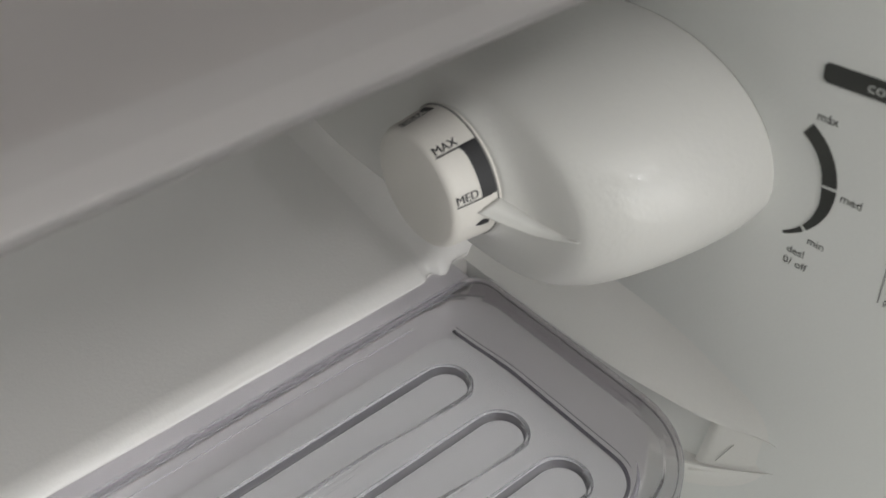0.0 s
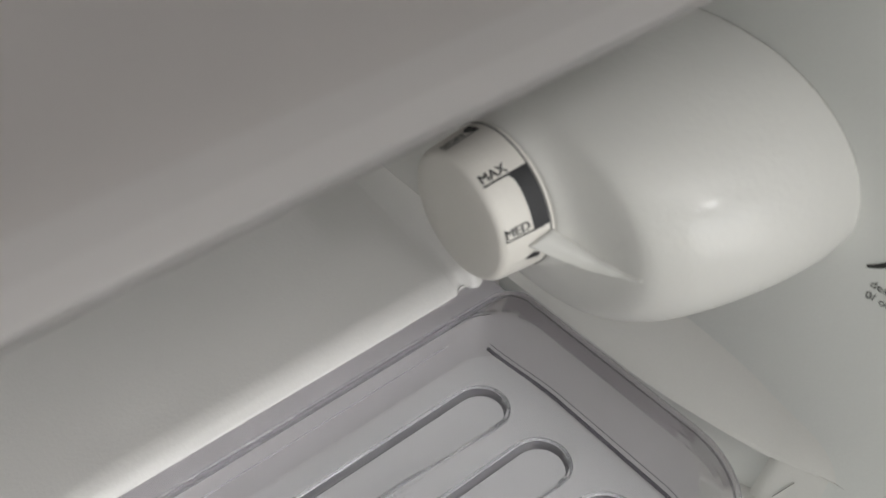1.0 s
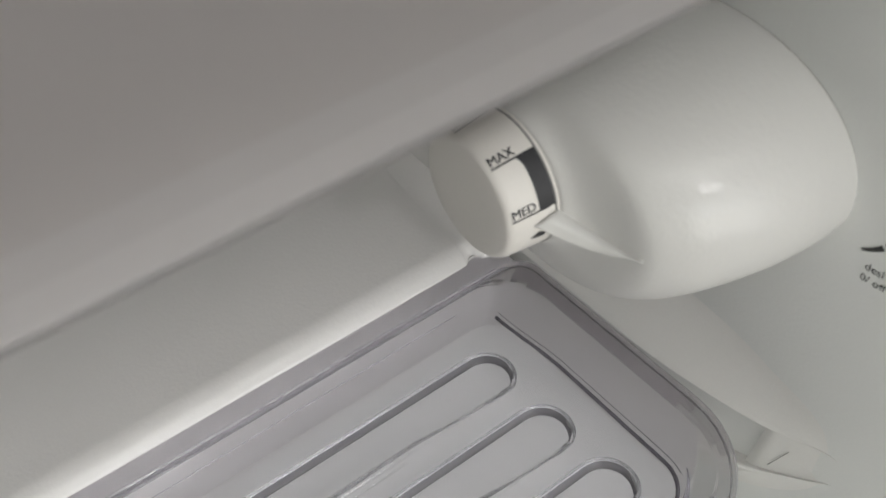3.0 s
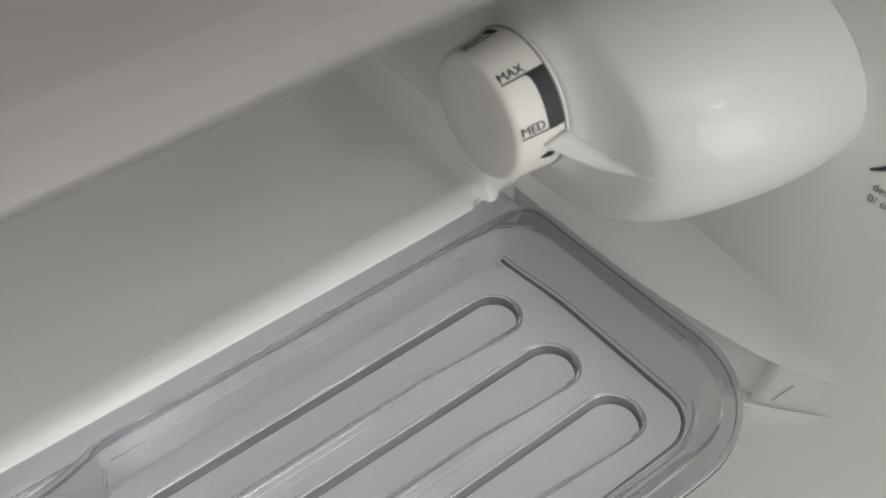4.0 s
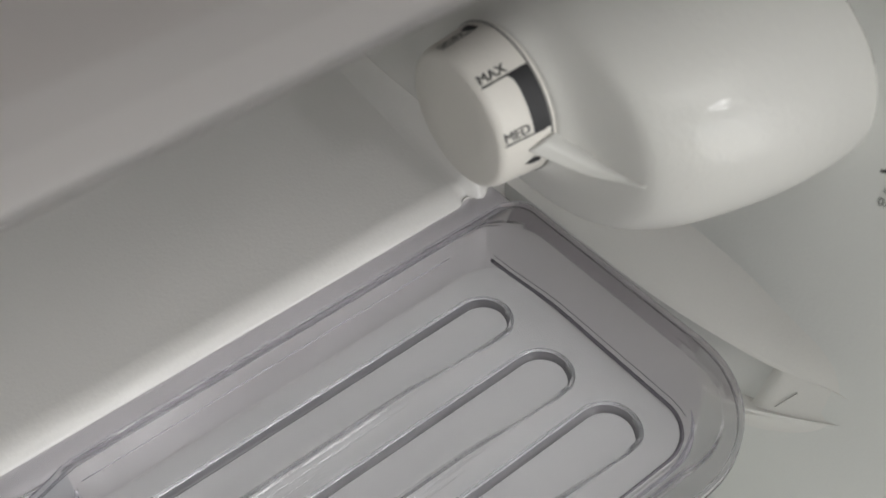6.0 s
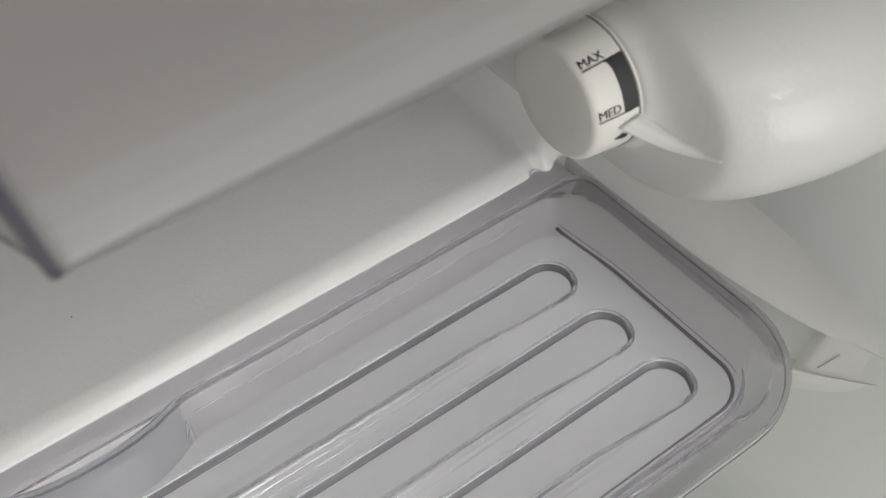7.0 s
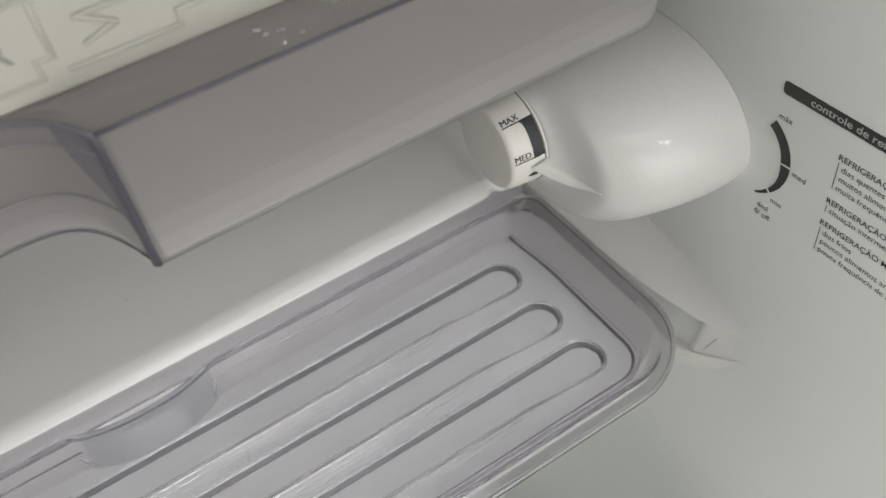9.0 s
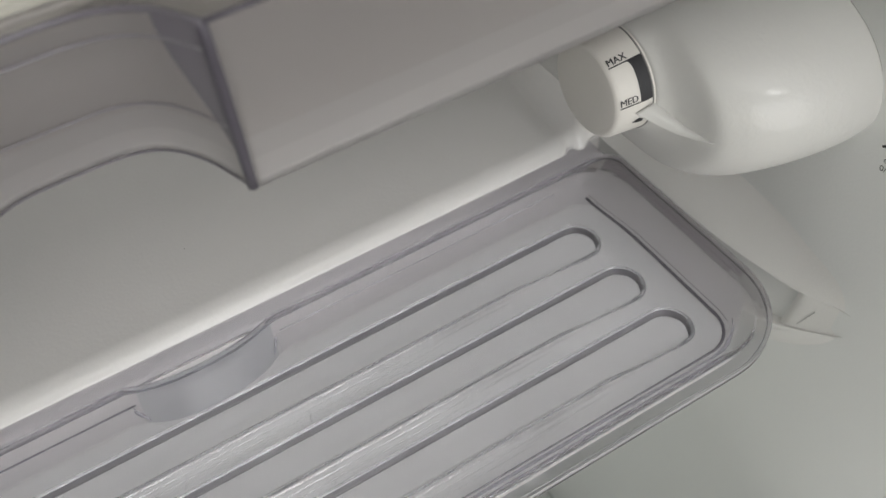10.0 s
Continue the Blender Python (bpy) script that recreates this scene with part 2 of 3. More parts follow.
# lower back panel, with a hollow corner against the right wall
bm = bmesh.new()
plan = [(X_LEFT, 0.0040)] + [(-0.030 + 0.0305 * math.sin(radians(90 * k / 10)), 0.0040 - 0.0305 * (1 - math.cos(radians(90 * k / 10)))) for k in range(11)] + [(0.0100, -0.0265), (0.0100, 0.0250), (X_LEFT, 0.0250)]
loft(bm, [[(x, y + back, z) for x, y in plan] for z, back in ((Z_LOW, 0.22), (-0.28, 0.22), (-0.0235, 0.025))], cap_first=True, cap_last=True)
tagged(auto_smooth(finish(bm, "wall_lower_back", LINER), 40), "white plastic lower back panel", "wall", kind="structure")


# moulded runner on the right wall that carries the tray's edge: an upper and a lower lip with a channel between
def runner():
    root = thing("tray_runner", "white moulded runner on the refrigerator's side wall", "tray runner", kind="structure")

    def lip(z_of, up, down, depth, y_end, name):
        bm = bmesh.new()
        rings = []
        for k in range(49):
            y = 0.112 + (y_end - 0.112) * k / 48
            s = (1 - min(0.998, max(0, (k - 22) / 26)) ** 2) ** 1.2
            z = z_of(y)
            ring = [(0.003, y, z + up * (0.55 + 0.45 * s))]
            for j in range(13):
                a = j / 12
                # soft swell out of the wall, then a short return
                ring.append((-depth * s * a ** 1.8 + 0.0006 * (1 - s) ** 3, y, z + up * (0.55 + 0.45 * s) * (1 - a)))
            ring.append((-depth * s * 0.94, y, z - down * s * 0.6))
            ring.append((-depth * s * 0.75, y, z - down * s))
            ring.append((0.003, y, z - down * s))
            rings.append(ring)
        loft(bm, rings, closed=True, cap_first=True, cap_last=True)
        return auto_smooth(part(name, bm, LIP, root), 50)

    lip(lambda y: 0.0115 + 0.0045 * smoothstep(-0.042, -0.072, y), 0.036, 0.0022, 0.0130, -0.0745, "upper_lip")
    lip(lambda y: -0.0280 + 0.0280 * max(0.0, (-0.025 - y) / 0.0495) ** 1.4, -0.026, -0.0020, 0.0110, -0.0755, "lower_lip")
    # slanted stop that closes the channel, running out flush with the wall, and a fine line across it
    bm = bmesh.new()
    rr = []
    for k in range(13):
        f = k / 12
        thick = 0.0034 * smoothstep(-0.10, 0.16, f) * (1 - f) - 0.0008 * f
        top, low = (-0.0470 - 0.0265 * f, 0.0125 + 0.0035 * f), (-0.0395 - 0.0335 * f, -0.0285 + 0.0265 * f)
        foot = max(thick, 0.0046 * (1 - f))
        rr.append([(x, top[0] + (low[0] - top[0]) * g, top[1] + (low[1] - top[1]) * g) for x, g in ((0.002, 0.0), (-thick, 0.0), (-thick, 0.35), (-thick, 0.7), (-0.6 * thick - 0.4 * foot, 0.88), (-foot, 1.0), (0.002, 1.0))])
    loft(bm, rr, cap_first=True, cap_last=True)
    stop = auto_smooth(part("stop", bm, LIP, root), 50)
    part("fine_line", tube([(-0.0025 + 0.0007 * k / 6, -0.0510 - 0.0065 * k / 6, -0.0125 + 0.0155 * k / 6) for k in range(7)], 0.00016), EMBOSS, stop)


runner()


# ---- thermostat: housing on the right wall, knob with its scale ----
KC = (0.0175, 0.132)          # knob axis (y, z)


def thermostat():
    root = thing("thermostat", "glossy white thermostat housing with a cream control knob", "thermostat", at=(0, 0.008, 0.125))
    inv = Matrix.Translation((0, -0.008, -0.125))
    # sections: x, half width to the front, half height above and below, centre y, centre z, half width to the back
    secs = [(0.0, 0.0628, 0.0444, 0.0305, 0.0080, 0.1250, 0.172), (-0.0015, 0.0630, 0.0445, 0.0308, 0.0080, 0.1250, 0.172), (-0.007, 0.0637, 0.0447, 0.0320, 0.0083, 0.1250, 0.171), (-0.016, 0.0637, 0.0445, 0.0336, 0.0090, 0.1250, 0.170),
            (-0.026, 0.0628, 0.0437, 0.0355, 0.0100, 0.1250, 0.169), (-0.036, 0.0608, 0.0422, 0.0374, 0.0112, 0.1250, 0.168), (-0.044, 0.0583, 0.0406, 0.0390, 0.0124, 0.1250, 0.165), (-0.0505, 0.0560, 0.0388, 0.0399, 0.0136, 0.1254, 0.160),
            (-0.0550, 0.0532, 0.0366, 0.0400, 0.0147, 0.1262, 0.152), (-0.0584, 0.0510, 0.0341, 0.0392, 0.0155, 0.1272, 0.140), (-0.0602, 0.0487, 0.0314, 0.0376, 0.0160, 0.1286, 0.128), (-0.0612, 0.0455, 0.0292, 0.0352, 0.0165, 0.1298, 0.110),
            (-0.0621, 0.0408, 0.0277, 0.0322, 0.0169, 0.1308, 0.085), (-0.0634, 0.0348, 0.0264, 0.0290, 0.0172, 0.1315, 0.060), (-0.0650, 0.0290, 0.0253, 0.0262, 0.0174, 0.1319, 0.040), (-0.0670, 0.0256, 0.0244, 0.0247, 0.0175, 0.1320, 0.028),
            (-0.0690, 0.0237, 0.0236, 0.0236, 0.0175, 0.1320, 0.0238), (-0.0688, 0.0218, 0.0218, 0.0218, 0.0175, 0.1320, 0.0218), (-0.0640, 0.010, 0.010, 0.010, 0.0175, 0.1320, 0.010)]
    rings = []
    for x, a, bu, bl, cy, cz, ab in secs:
        p = 2 + 0.12 * smoothstep(-0.05, 0.0, x)
        q = 2 + 3.0 * smoothstep(0.03, 0.10, ab)
        ring = []
        for k in range(96):
            t = 2 * math.pi * k / 96
            c, s = math.cos(t), math.sin(t)
            w, e = (ab, q) if c > 0 else (a, p)
            ring.append((x, cy + w * math.copysign(abs(c) ** (2 / e), c), cz + (bu if s > 0 else bl) * math.copysign(abs(s) ** (2 / e), s)))
        rings.append(ring)
    bm = bmesh.new()
    loft(bm, rings, cap_last=True)
    bm.transform(inv)
    body = part("housing", bm, HOUSING, root)
    m = body.modifiers.new("smooth", "SUBSURF")
    m.levels = m.render_levels = 1

    # dark seam where the housing's front rim meets the wall
    seam = []
    for d in range(84, 160, 3):
        c, q = math.cos(radians(d)), math.sin(radians(d))
        seam.append((-0.0002, 0.0080 - 0.0630 * abs(c) ** 0.943 if c < 0 else 0.0080 + 0.0630 * c ** 0.943, 0.1250 + (0.0446 if q > 0 else -0.0307) * abs(q) ** 0.943))
    bm = tube(seam, 0.00006)
    bm.transform(inv)
    part("seam", bm, SEAM, body)

    # pointer: a wedge from the scale out over the housing, with a sharp ridge and two sloping faces
    ridge = [(-0.0785, -0.0046, 0.1302), (-0.0728, -0.0110, 0.1257), (-0.0676, -0.0174, 0.1227), (-0.0634, -0.0240, 0.1222), (-0.0615, -0.0295, 0.1236)]
    upper = [(-0.0712, -0.0062, 0.1328), (-0.0688, -0.0122, 0.1290), (-0.0655, -0.0188, 0.1256), (-0.0620, -0.0266, 0.1241), (-0.0610, -0.0318, 0.1243)]
    lower = [(-0.0720, -0.0035, 0.1272), (-0.0665, -0.0105, 0.1222), (-0.0630, -0.0180, 0.1200), (-0.0610, -0.0262, 0.1212), (-0.0606, -0.0314, 0.1234)]

    def along(row, f):
        q = f * (len(row) - 1)
        i = min(int(q), len(row) - 2)
        return Vector(row[i]).lerp(Vector(row[i + 1]), q - i)

    bm = bmesh.new()
    rings = []
    for k in range(25):
        f = k / 24
        r, u, l = along(ridge, f), along(upper, f), along(lower, f)
        deep = Vector((0.004, 0.003, -0.001))
        rings.append([u + deep, u, u.lerp(r, 0.5), u.lerp(r, 0.85), r.lerp((u + l) / 2, 0.07), l.lerp(r, 0.85), l.lerp(r, 0.5), l, l + deep])
    loft(bm, rings, cap_first=True, cap_last=True)
    bm.transform(inv)
    part("pointer", bm, HOUSING, body)

    # knob: slightly tapered drum with a rounded face edge
    prof = [(-0.0655, 0.02285), (-0.0700, 0.0230), (-0.0720, 0.0228), (-0.0835, 0.0216), (-0.0850, 0.0210), (-0.0858, 0.0201), (-0.0861, 0.0190), (-0.0862, 0.010)]
    bm = bmesh.new()
    loft(bm, [[(x, KC[0] + r * math.cos(2 * math.pi * k / 96), KC[1] + r * math.sin(2 * math.pi * k / 96)) for k in range(96)] for x, r in prof], cap_last=True)
    bm.transform(inv)
    knob = auto_smooth(part("knob", bm, KNOB, root, "cream plastic knob with a printed scale"), 50)

    # thin dark gap between the knob and the housing's collar
    ring = [(-0.0700, KC[0] + 0.0231 * math.cos(2 * math.pi * k / 72), KC[1] + 0.0231 * math.sin(2 * math.pi * k / 72)) for k in range(72)]
    bm = tube(ring, 0.00035, True)
    bm.transform(inv)
    part("gap", bm, SEAM, knob)

    def on_knob(x, deg, lift=0.00012):
        r = 0.0228 + (0.0216 - 0.0228) * (x + 0.0720) / (-0.0835 + 0.0720) + lift
        a = radians(deg)
        return (x, KC[0] - r * math.cos(a), KC[1] + r * math.sin(a))

    def strip(name, pts_lo, pts_hi, mat):
        """A printed patch between two rows of (x, angle)."""
        bm = bmesh.new()
        lo = [bm.verts.new(on_knob(*p)) for p in pts_lo]
        hi = [bm.verts.new(on_knob(*p)) for p in pts_hi]
        for i in range(len(lo) - 1):
            bm.faces.new((lo[i], lo[i + 1], hi[i + 1], hi[i]))
        bm.transform(inv)
        return part(name, bm, mat, knob)

    def knob_text(body, x0, deg, size):
        bm = text_mesh(body, size)
        twin = bmesh.ops.duplicate(bm, geom=bm.verts[:] + bm.edges[:] + bm.faces[:])
        for v in [g for g in twin["geom"] if isinstance(g, bmesh.types.BMVert)]:
            v.co.x += size * 0.05
        bmesh.ops.subdivide_edges(bm, edges=[e for e in bm.edges if e.calc_length() > 0.001], cuts=1)
        for v in bm.verts:
            u, w = v.co.x, v.co.y
            v.co = on_knob(x0 + u, deg + math.degrees(w / 0.0222))
        bm.transform(inv)
        return part("lettering", bm, INK, knob)

    def ray(deg):
        return strip("scale_line", [(-0.0848, deg - 0.7), (-0.079, deg - 0.7), (-0.0722, deg - 0.7)], [(-0.0848, deg + 0.7), (-0.079, deg + 0.7), (-0.0722, deg + 0.7)], INK)

    for word, deg in (("MAX", 53.0), ("MED", 7.5), ("0/OFF", 101.0)):
        ray(deg)
        knob_text(word, -0.0848, deg + 2.2, 0.0040 if word != "0/OFF" else 0.0034)
    n = 20
    lo, hi = [], []
    for k in range(n + 1):
        d = 53.7 - (53.7 - 7.5) * k / n
        lo.append((-0.0703 + 0.0006 * smoothstep(0.28, 0.52, k / n), d))
        hi.append((-0.0756 - 0.0020 * math.exp(-k * 0.7), d))
    strip("scale_band", lo, hi, INK)
    strip("scale_band", [(-0.0722, 101 + 2 * k) for k in range(8)], [(-0.0722 - 0.0035 * math.sin(math.pi * (k + 1) / 9), 101 + 2 * k) for k in range(8)], INK)
    strip("scale_mark", [(-0.0784, -17.5), (-0.0758, -13.5), (-0.0734, -17.0)], [(-0.0784, -18.5), (-0.0760, -21.0), (-0.0734, -21.5)], INK)
    return root


thermostat()


# ---- printed label on the right wall ----
def control_label():
    root = thing("control_label", "dark grey temperature control print on the white side wall", "label", at=(0, -0.1, 0.14))
    inv = Matrix.Translation((0, 0.1, -0.14))
    LIFT = -0.00025

    def flat(bm, y, z, lift=LIFT):
        """Turns a flat drawing (x right, y up) onto the wall."""
        for v in bm.verts:
            v.co = (lift, y - v.co.x, z + v.co.y)
        bm.transform(inv)
        return bm

    def words(body, y, z, size, mat=PRINT, lift=LIFT, weight=0.0, stretch=1.0):
        part("lettering", flat(text_mesh(body, size, weight=weight, stretch=stretch), y, z, lift), mat, root)

    # title bar
    bm = bmesh.new()
    pts = []
    for cx, cy, a0 in ((0.0018, 0.0042, 90), (0.0018, 0.0018, 180)):
        for k in range(7):
            a = radians(a0 + 90 * k / 6)
            pts.append((cx + 0.0018 * math.cos(a), cy + 0.0018 * math.sin(a), 0))
    pts += [(0.105, 0, 0), (0.105, 0.006, 0)]
    bm.faces.new([bm.verts.new(p) for p in pts])
    part("title_bar", flat(bm, -0.0645, 0.1665), PRINT, root)
    words("controle de refrigeração", -0.0775, 0.1681, 0.0046, WHITE_PRINT, -0.0004, 0.00006, 1.18)

    # dial arcs
    def arc(a0, a1, w0, w1):
        bm = bmesh.new()
        lo, hi = [], []
        for k in range(17):
            s = k / 16
            a = radians(a0 + (a1 - a0) * s)
            w = w0 + (w1 - w0) * s
            for row, r in ((lo, 0.0234), (hi, 0.0234 - w)):
                row.append(bm.verts.new((r * math.cos(a), r * math.sin(a), 0)))
        for i in range(16):
            bm.faces.new((lo[i], lo[i + 1], hi[i + 1], hi[i]))
        part("dial_arc", flat(bm, -0.0520, 0.1330), PRINT, root)

    arc(58, 5, 0.0048, 0.0049)
    arc(2.5, -45, 0.0049, 0.0021)
    arc(-48, -67, 0.0020, 0.0010)
    words("máx", -0.0650, 0.1546, 0.0040)
    words("med", -0.0768, 0.1318, 0.0040)
    words("min", -0.0695, 0.1120, 0.0040)
    words("desl", -0.0633, 0.1056, 0.0040)
    words("0/ off", -0.0627, 0.1010, 0.0040)

    rows = [("REFRIGERAÇÃO", 0.1525, 1), ("dias quentes", 0.1478, 0), ("muitos alimentos", 0.1432, 0), ("muita frequência", 0.1386, 0), ("REFRIGERAÇÃO", 0.1305, 1), ("situação intermediária", 0.1262, 0),
            ("REFRIGERAÇÃO M", 0.1186, 1), ("dias frios", 0.1139, 0), ("poucos alimentos ar", 0.1092, 0), ("pouca frequência de a", 0.1045, 0)]
    for body, z, head in rows:
        words(body, -0.0942 if head else -0.0966, z, 0.0039, weight=0.00003 if head else 0.0)
    for z0, z1 in ((0.1383, 0.1513), (0.1255, 0.1292), (0.1040, 0.1172)):
        bm = bmesh.new()
        bm.faces.new([bm.verts.new(p) for p in ((0, 0, 0), (0.00035, 0, 0), (0.00035, z1 - z0, 0), (0, z1 - z0, 0))])
        part("rule", flat(bm, -0.0949, z0), PRINT, root)


control_label()


# ---- clear plastic tray with three grooves ----
DENT_X, DENT_HALF = -0.2715, 0.039


def dent(x, depth, power=2.6):
    u = abs((x - DENT_X) / DENT_HALF)
    return depth * (1 - u ** power) if u < 1 else 0.0


def round_rect(x0, x1, y0, y1, r, z, back_dent=0.0, n_side=60):
    """A ring, from the back right corner round, with the finger dent in its back side."""
    pts = []

    def side(a, b, n):
        for k in range(n):
            s = k / n
            pts.append((a[0] + (b[0] - a[0]) * s, a[1] + (b[1] - a[1]) * s))

    rf = r + 0.55 * max(0.0, r - 0.020)
    rb = r if r < 0.030 or back_dent == 0 else 0.013

    def corner(cx, cy, a0, rad, n=10):
        for k in range(n):
            a = radians(a0 + 90 * k / n)
            pts.append((cx + rad * math.cos(a), cy + rad * math.sin(a)))

    corner(x1 - rb, y1 - rb, 0, rb)
    side((x1 - rb, y1), (x0 + rb, y1), n_side)
    corner(x0 + rb, y1 - rb, 90, rb)
    side((x0, y1 - rb), (x0, y0 + rf), 12)
    corner(x0 + rf, y0 + rf, 180, rf)
    side((x0 + rf, y0), (x1 - rf, y0), n_side)
    corner(x1 - rf, y0 + rf, 270, rf)
    side((x1, y0 + rf), (x1, y1 - rb), 12)
    return [(x, y - (dent(x, back_dent) if y > y1 - 0.002 else 0), z) for x, y in pts]


def stadium(x0, x1, yc, h, z, n=12):
    pts = []
    for k in range(n + 1):
        a = radians(-90 + 180 * k / n)
        pts.append((x1 - h + h * math.cos(a), yc + h * math.sin(a), z))
    for k in range(n + 1):
        a = radians(90 + 180 * k / n)
        pts.append((x0 + h + h * math.cos(a), yc + h * math.sin(a), z))
    for k in range(1, 20):
        pts.append((x0 + h + (x1 - x0 - 2 * h) * k / 20, yc - h, z))
    return pts


def sloped(x0, x1, yc, h, inset, z, n=20, lean=2.1):
    """A groove's outline, drawn in by an inset that is far wider on its near side."""
    ring = []
    for c, a0 in ((x1 - h, -90), (x0 + h, 90)):
        for k in range(n + 1):
            a = radians(a0 + 180 * k / n)
            i = inset * (1 + lean * smoothstep(-0.75, -1.0, math.sin(a)))
            ring.append((c + (h - i) * math.cos(a), yc + (h - i) * math.sin(a), z))
    # the near side slopes more and more gently away from the rounded ends
    for k in range(1, 20):
        x = x0 + h + (x1 - x0 - 2 * h) * k / 20
        ring.append((x, yc - h + inset * (1 + 2.1 + 4.0 * smoothstep(0.0, 0.05, min(x - x0 - h, x1 - h - x))), z))
    return ring


def clear_tray():
    root = thing("clear_tray", "clear plastic tray with long grooves and a finger dent", "tray", at=(-0.27, 0.005, 0.0))
    inv = Matrix.Translation((0.27, -0.005, 0))
    XL = -0.527
    # walls, rim flange and its turned-down edge
    rings = [round_rect(XL + inset, x1, y0, y1, r, z, d) for inset, x1, y0, y1, r, z, d in (
        (0.0270, -0.0410, -0.0470, 0.0745, 0.016, 0.0000, 0.0120), (0.0262, -0.0400, -0.0480, 0.0752, 0.017, 0.0004, 0.0126), (0.0245, -0.0380, -0.0495, 0.0765, 0.018, 0.0020, 0.0132),
        (0.0160, -0.0275, -0.0560, 0.0835, 0.024, 0.0110, 0.0108), (0.0140, -0.0245, -0.0580, 0.0850, 0.027, 0.0127, 0.0088), (0.0110, -0.0215, -0.0600, 0.0862, 0.029, 0.0133, 0.0084),
        (0.0040, -0.0160, -0.0658, 0.0876, 0.034, 0.0133, 0.0080), (0.0025, -0.0148, -0.0672, 0.0882, 0.036, 0.0126, 0.0080), (0.0020, -0.0144, -0.0677, 0.0885, 0.037, 0.0100, 0.0080))]
    # floor panel with openings for the grooves
    bm = bmesh.new()
    edges = []
    grooves = [(-0.500, -0.0550, 0.0490, 0.0127), (-0.500, -0.0542, 0.0116, 0.0127), (-0.500, -0.0520, -0.0234, 0.0124)]
    steps = [(0.0, 0.0), (0.0003, -0.0001), (0.0006, -0.0005), (0.0010, -0.0034), (0.0013, -0.0039), (0.0019, -0.0042)]
    loops = [rings[0]] + [stadium(a, b, y, h, 0.0, 20) for a, b, y, h in grooves]
    for ring in loops:
        vs = [bm.verts.new(p) for p in ring]
        for i in range(len(vs)):
            edges.append(bm.edges.new((vs[i], vs[(i + 1) % len(vs)])))
    bmesh.ops.triangle_fill(bm, use_beauty=True, use_dissolve=False, edges=edges, normal=(0, 0, 1))
    rows_of = [[sloped(a, b, y, h, i, z) for i, z in steps] for a, b, y, h in grooves]
    loft(bm, rings)
    for rows in rows_of:
        vs = loft(bm, [r + r[:1] for r in rows], closed=False)
        bm.faces.new(vs[-1][:-1])
    bmesh.ops.remove_doubles(bm, verts=bm.verts, dist=1e-6)
    bm.transform(inv)
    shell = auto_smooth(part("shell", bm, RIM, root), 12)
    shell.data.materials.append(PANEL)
    shell.data.materials.append(FLANGE_SHADED)
    shell.data.materials.append(FLANGE_HALF_SHADE)
    shell.data.materials.append(DENT_SHADE)
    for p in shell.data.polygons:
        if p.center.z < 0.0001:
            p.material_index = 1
        # the runner's shade on the right flange is put into two darker tints
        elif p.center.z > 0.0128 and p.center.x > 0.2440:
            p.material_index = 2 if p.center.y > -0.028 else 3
        # a greyer tint holds the dent's wall down, in place of shade
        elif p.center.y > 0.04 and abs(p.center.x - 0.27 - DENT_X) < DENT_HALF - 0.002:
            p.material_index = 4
        if abs(p.normal.z) > 0.999:
            p.use_smooth = False
    # thin dense edges that outline the clear rim, the ends of its dent and the web in its corner
    def edge(name, path, r, closed=False, mat=DEEP):
        bm = tube(path, r, closed)
        bm.transform(inv)
        part(name, bm, mat, shell).visible_shadow = False

    edge("rim_edge", [(x, y, z + 0.0004) for x, y, z in rings[7]], 0.00012, True, HAZY)
    # straight flange behind the rim, under the ledge's nose
    bm = box((XL + 0.03, 0.0915, 0.0030), (-0.0150, 0.1115, 0.0048), 0.0006)
    bm.transform(inv)
    part("back_flange", bm, CLEAR, root).visible_shadow = False
    # thick soft folds at both ends of the dent, with a hairline beside the wider one
    for sg, f0, f1, wide in ((1, 0.42, 0.92, 0.0008), (-1, 0.50, 1.0, 0.0012)):
        bm = bmesh.new()
        rr = []
        for k in range(13):
            f = f0 + (f1 - f0) * k / 12
            c = Vector((DENT_X + sg * (DENT_HALF - 0.0015 - 0.0045 * f + 0.0025 * math.sin(math.pi * f)), 0.0838 - 0.0115 * f, 0.0116 - 0.0112 * f))
            r = wide * math.sin(math.pi * k / 12) ** 0.7 + 0.00008
            rr.append([c + Vector((r * math.cos(q * math.pi / 4), 0.0003 * math.sin(q * math.pi / 4), 0.0003 * math.sin(q * math.pi / 4))) for q in range(8)])
        loft(bm, rr, cap_first=True, cap_last=True)
        bm.transform(inv)
        part("dent_crease", bm, FOLD, shell).visible_shadow = False
    edge("dent_line", [(DENT_X + DENT_HALF + 0.0002 - 0.0012 * f, 0.0815 - 0.0115 * f, 0.0092 - 0.0098 * f) for f in [0.2 + 0.6 * k / 8 for k in range(9)]], 0.00014, False, HAZY)
    # added glossy hairlines that draw the rim's highlights
    for xa, xb, y, z, r in ((-0.066, -0.222, 0.0868, 0.0134, 0.0005), (-0.318, -0.48, 0.0868, 0.0134, 0.0005), (-0.075, -0.48, -0.0598, 0.0134, 0.0006), (-0.085, -0.48, -0.0655, 0.0134, 0.0004)):
        edge("rim_glint", [(xa + (xb - xa) * k / 20, y, z) for k in range(21)], r, False, GLINT)
    edge("fold_line", [(-0.3075 - 0.18 * k / 20, 0.0790, 0.0072) for k in range(21)], 0.0005)
    edge("fold_line", [(-0.3110 - 0.18 * k / 20, 0.0838, 0.0124) for k in range(21)], 0.0003)
    edge("fold_line", [(-0.0600 - 0.17 * k / 20, 0.0800, 0.0082) for k in range(21)], 0.00025, False, HAZY)
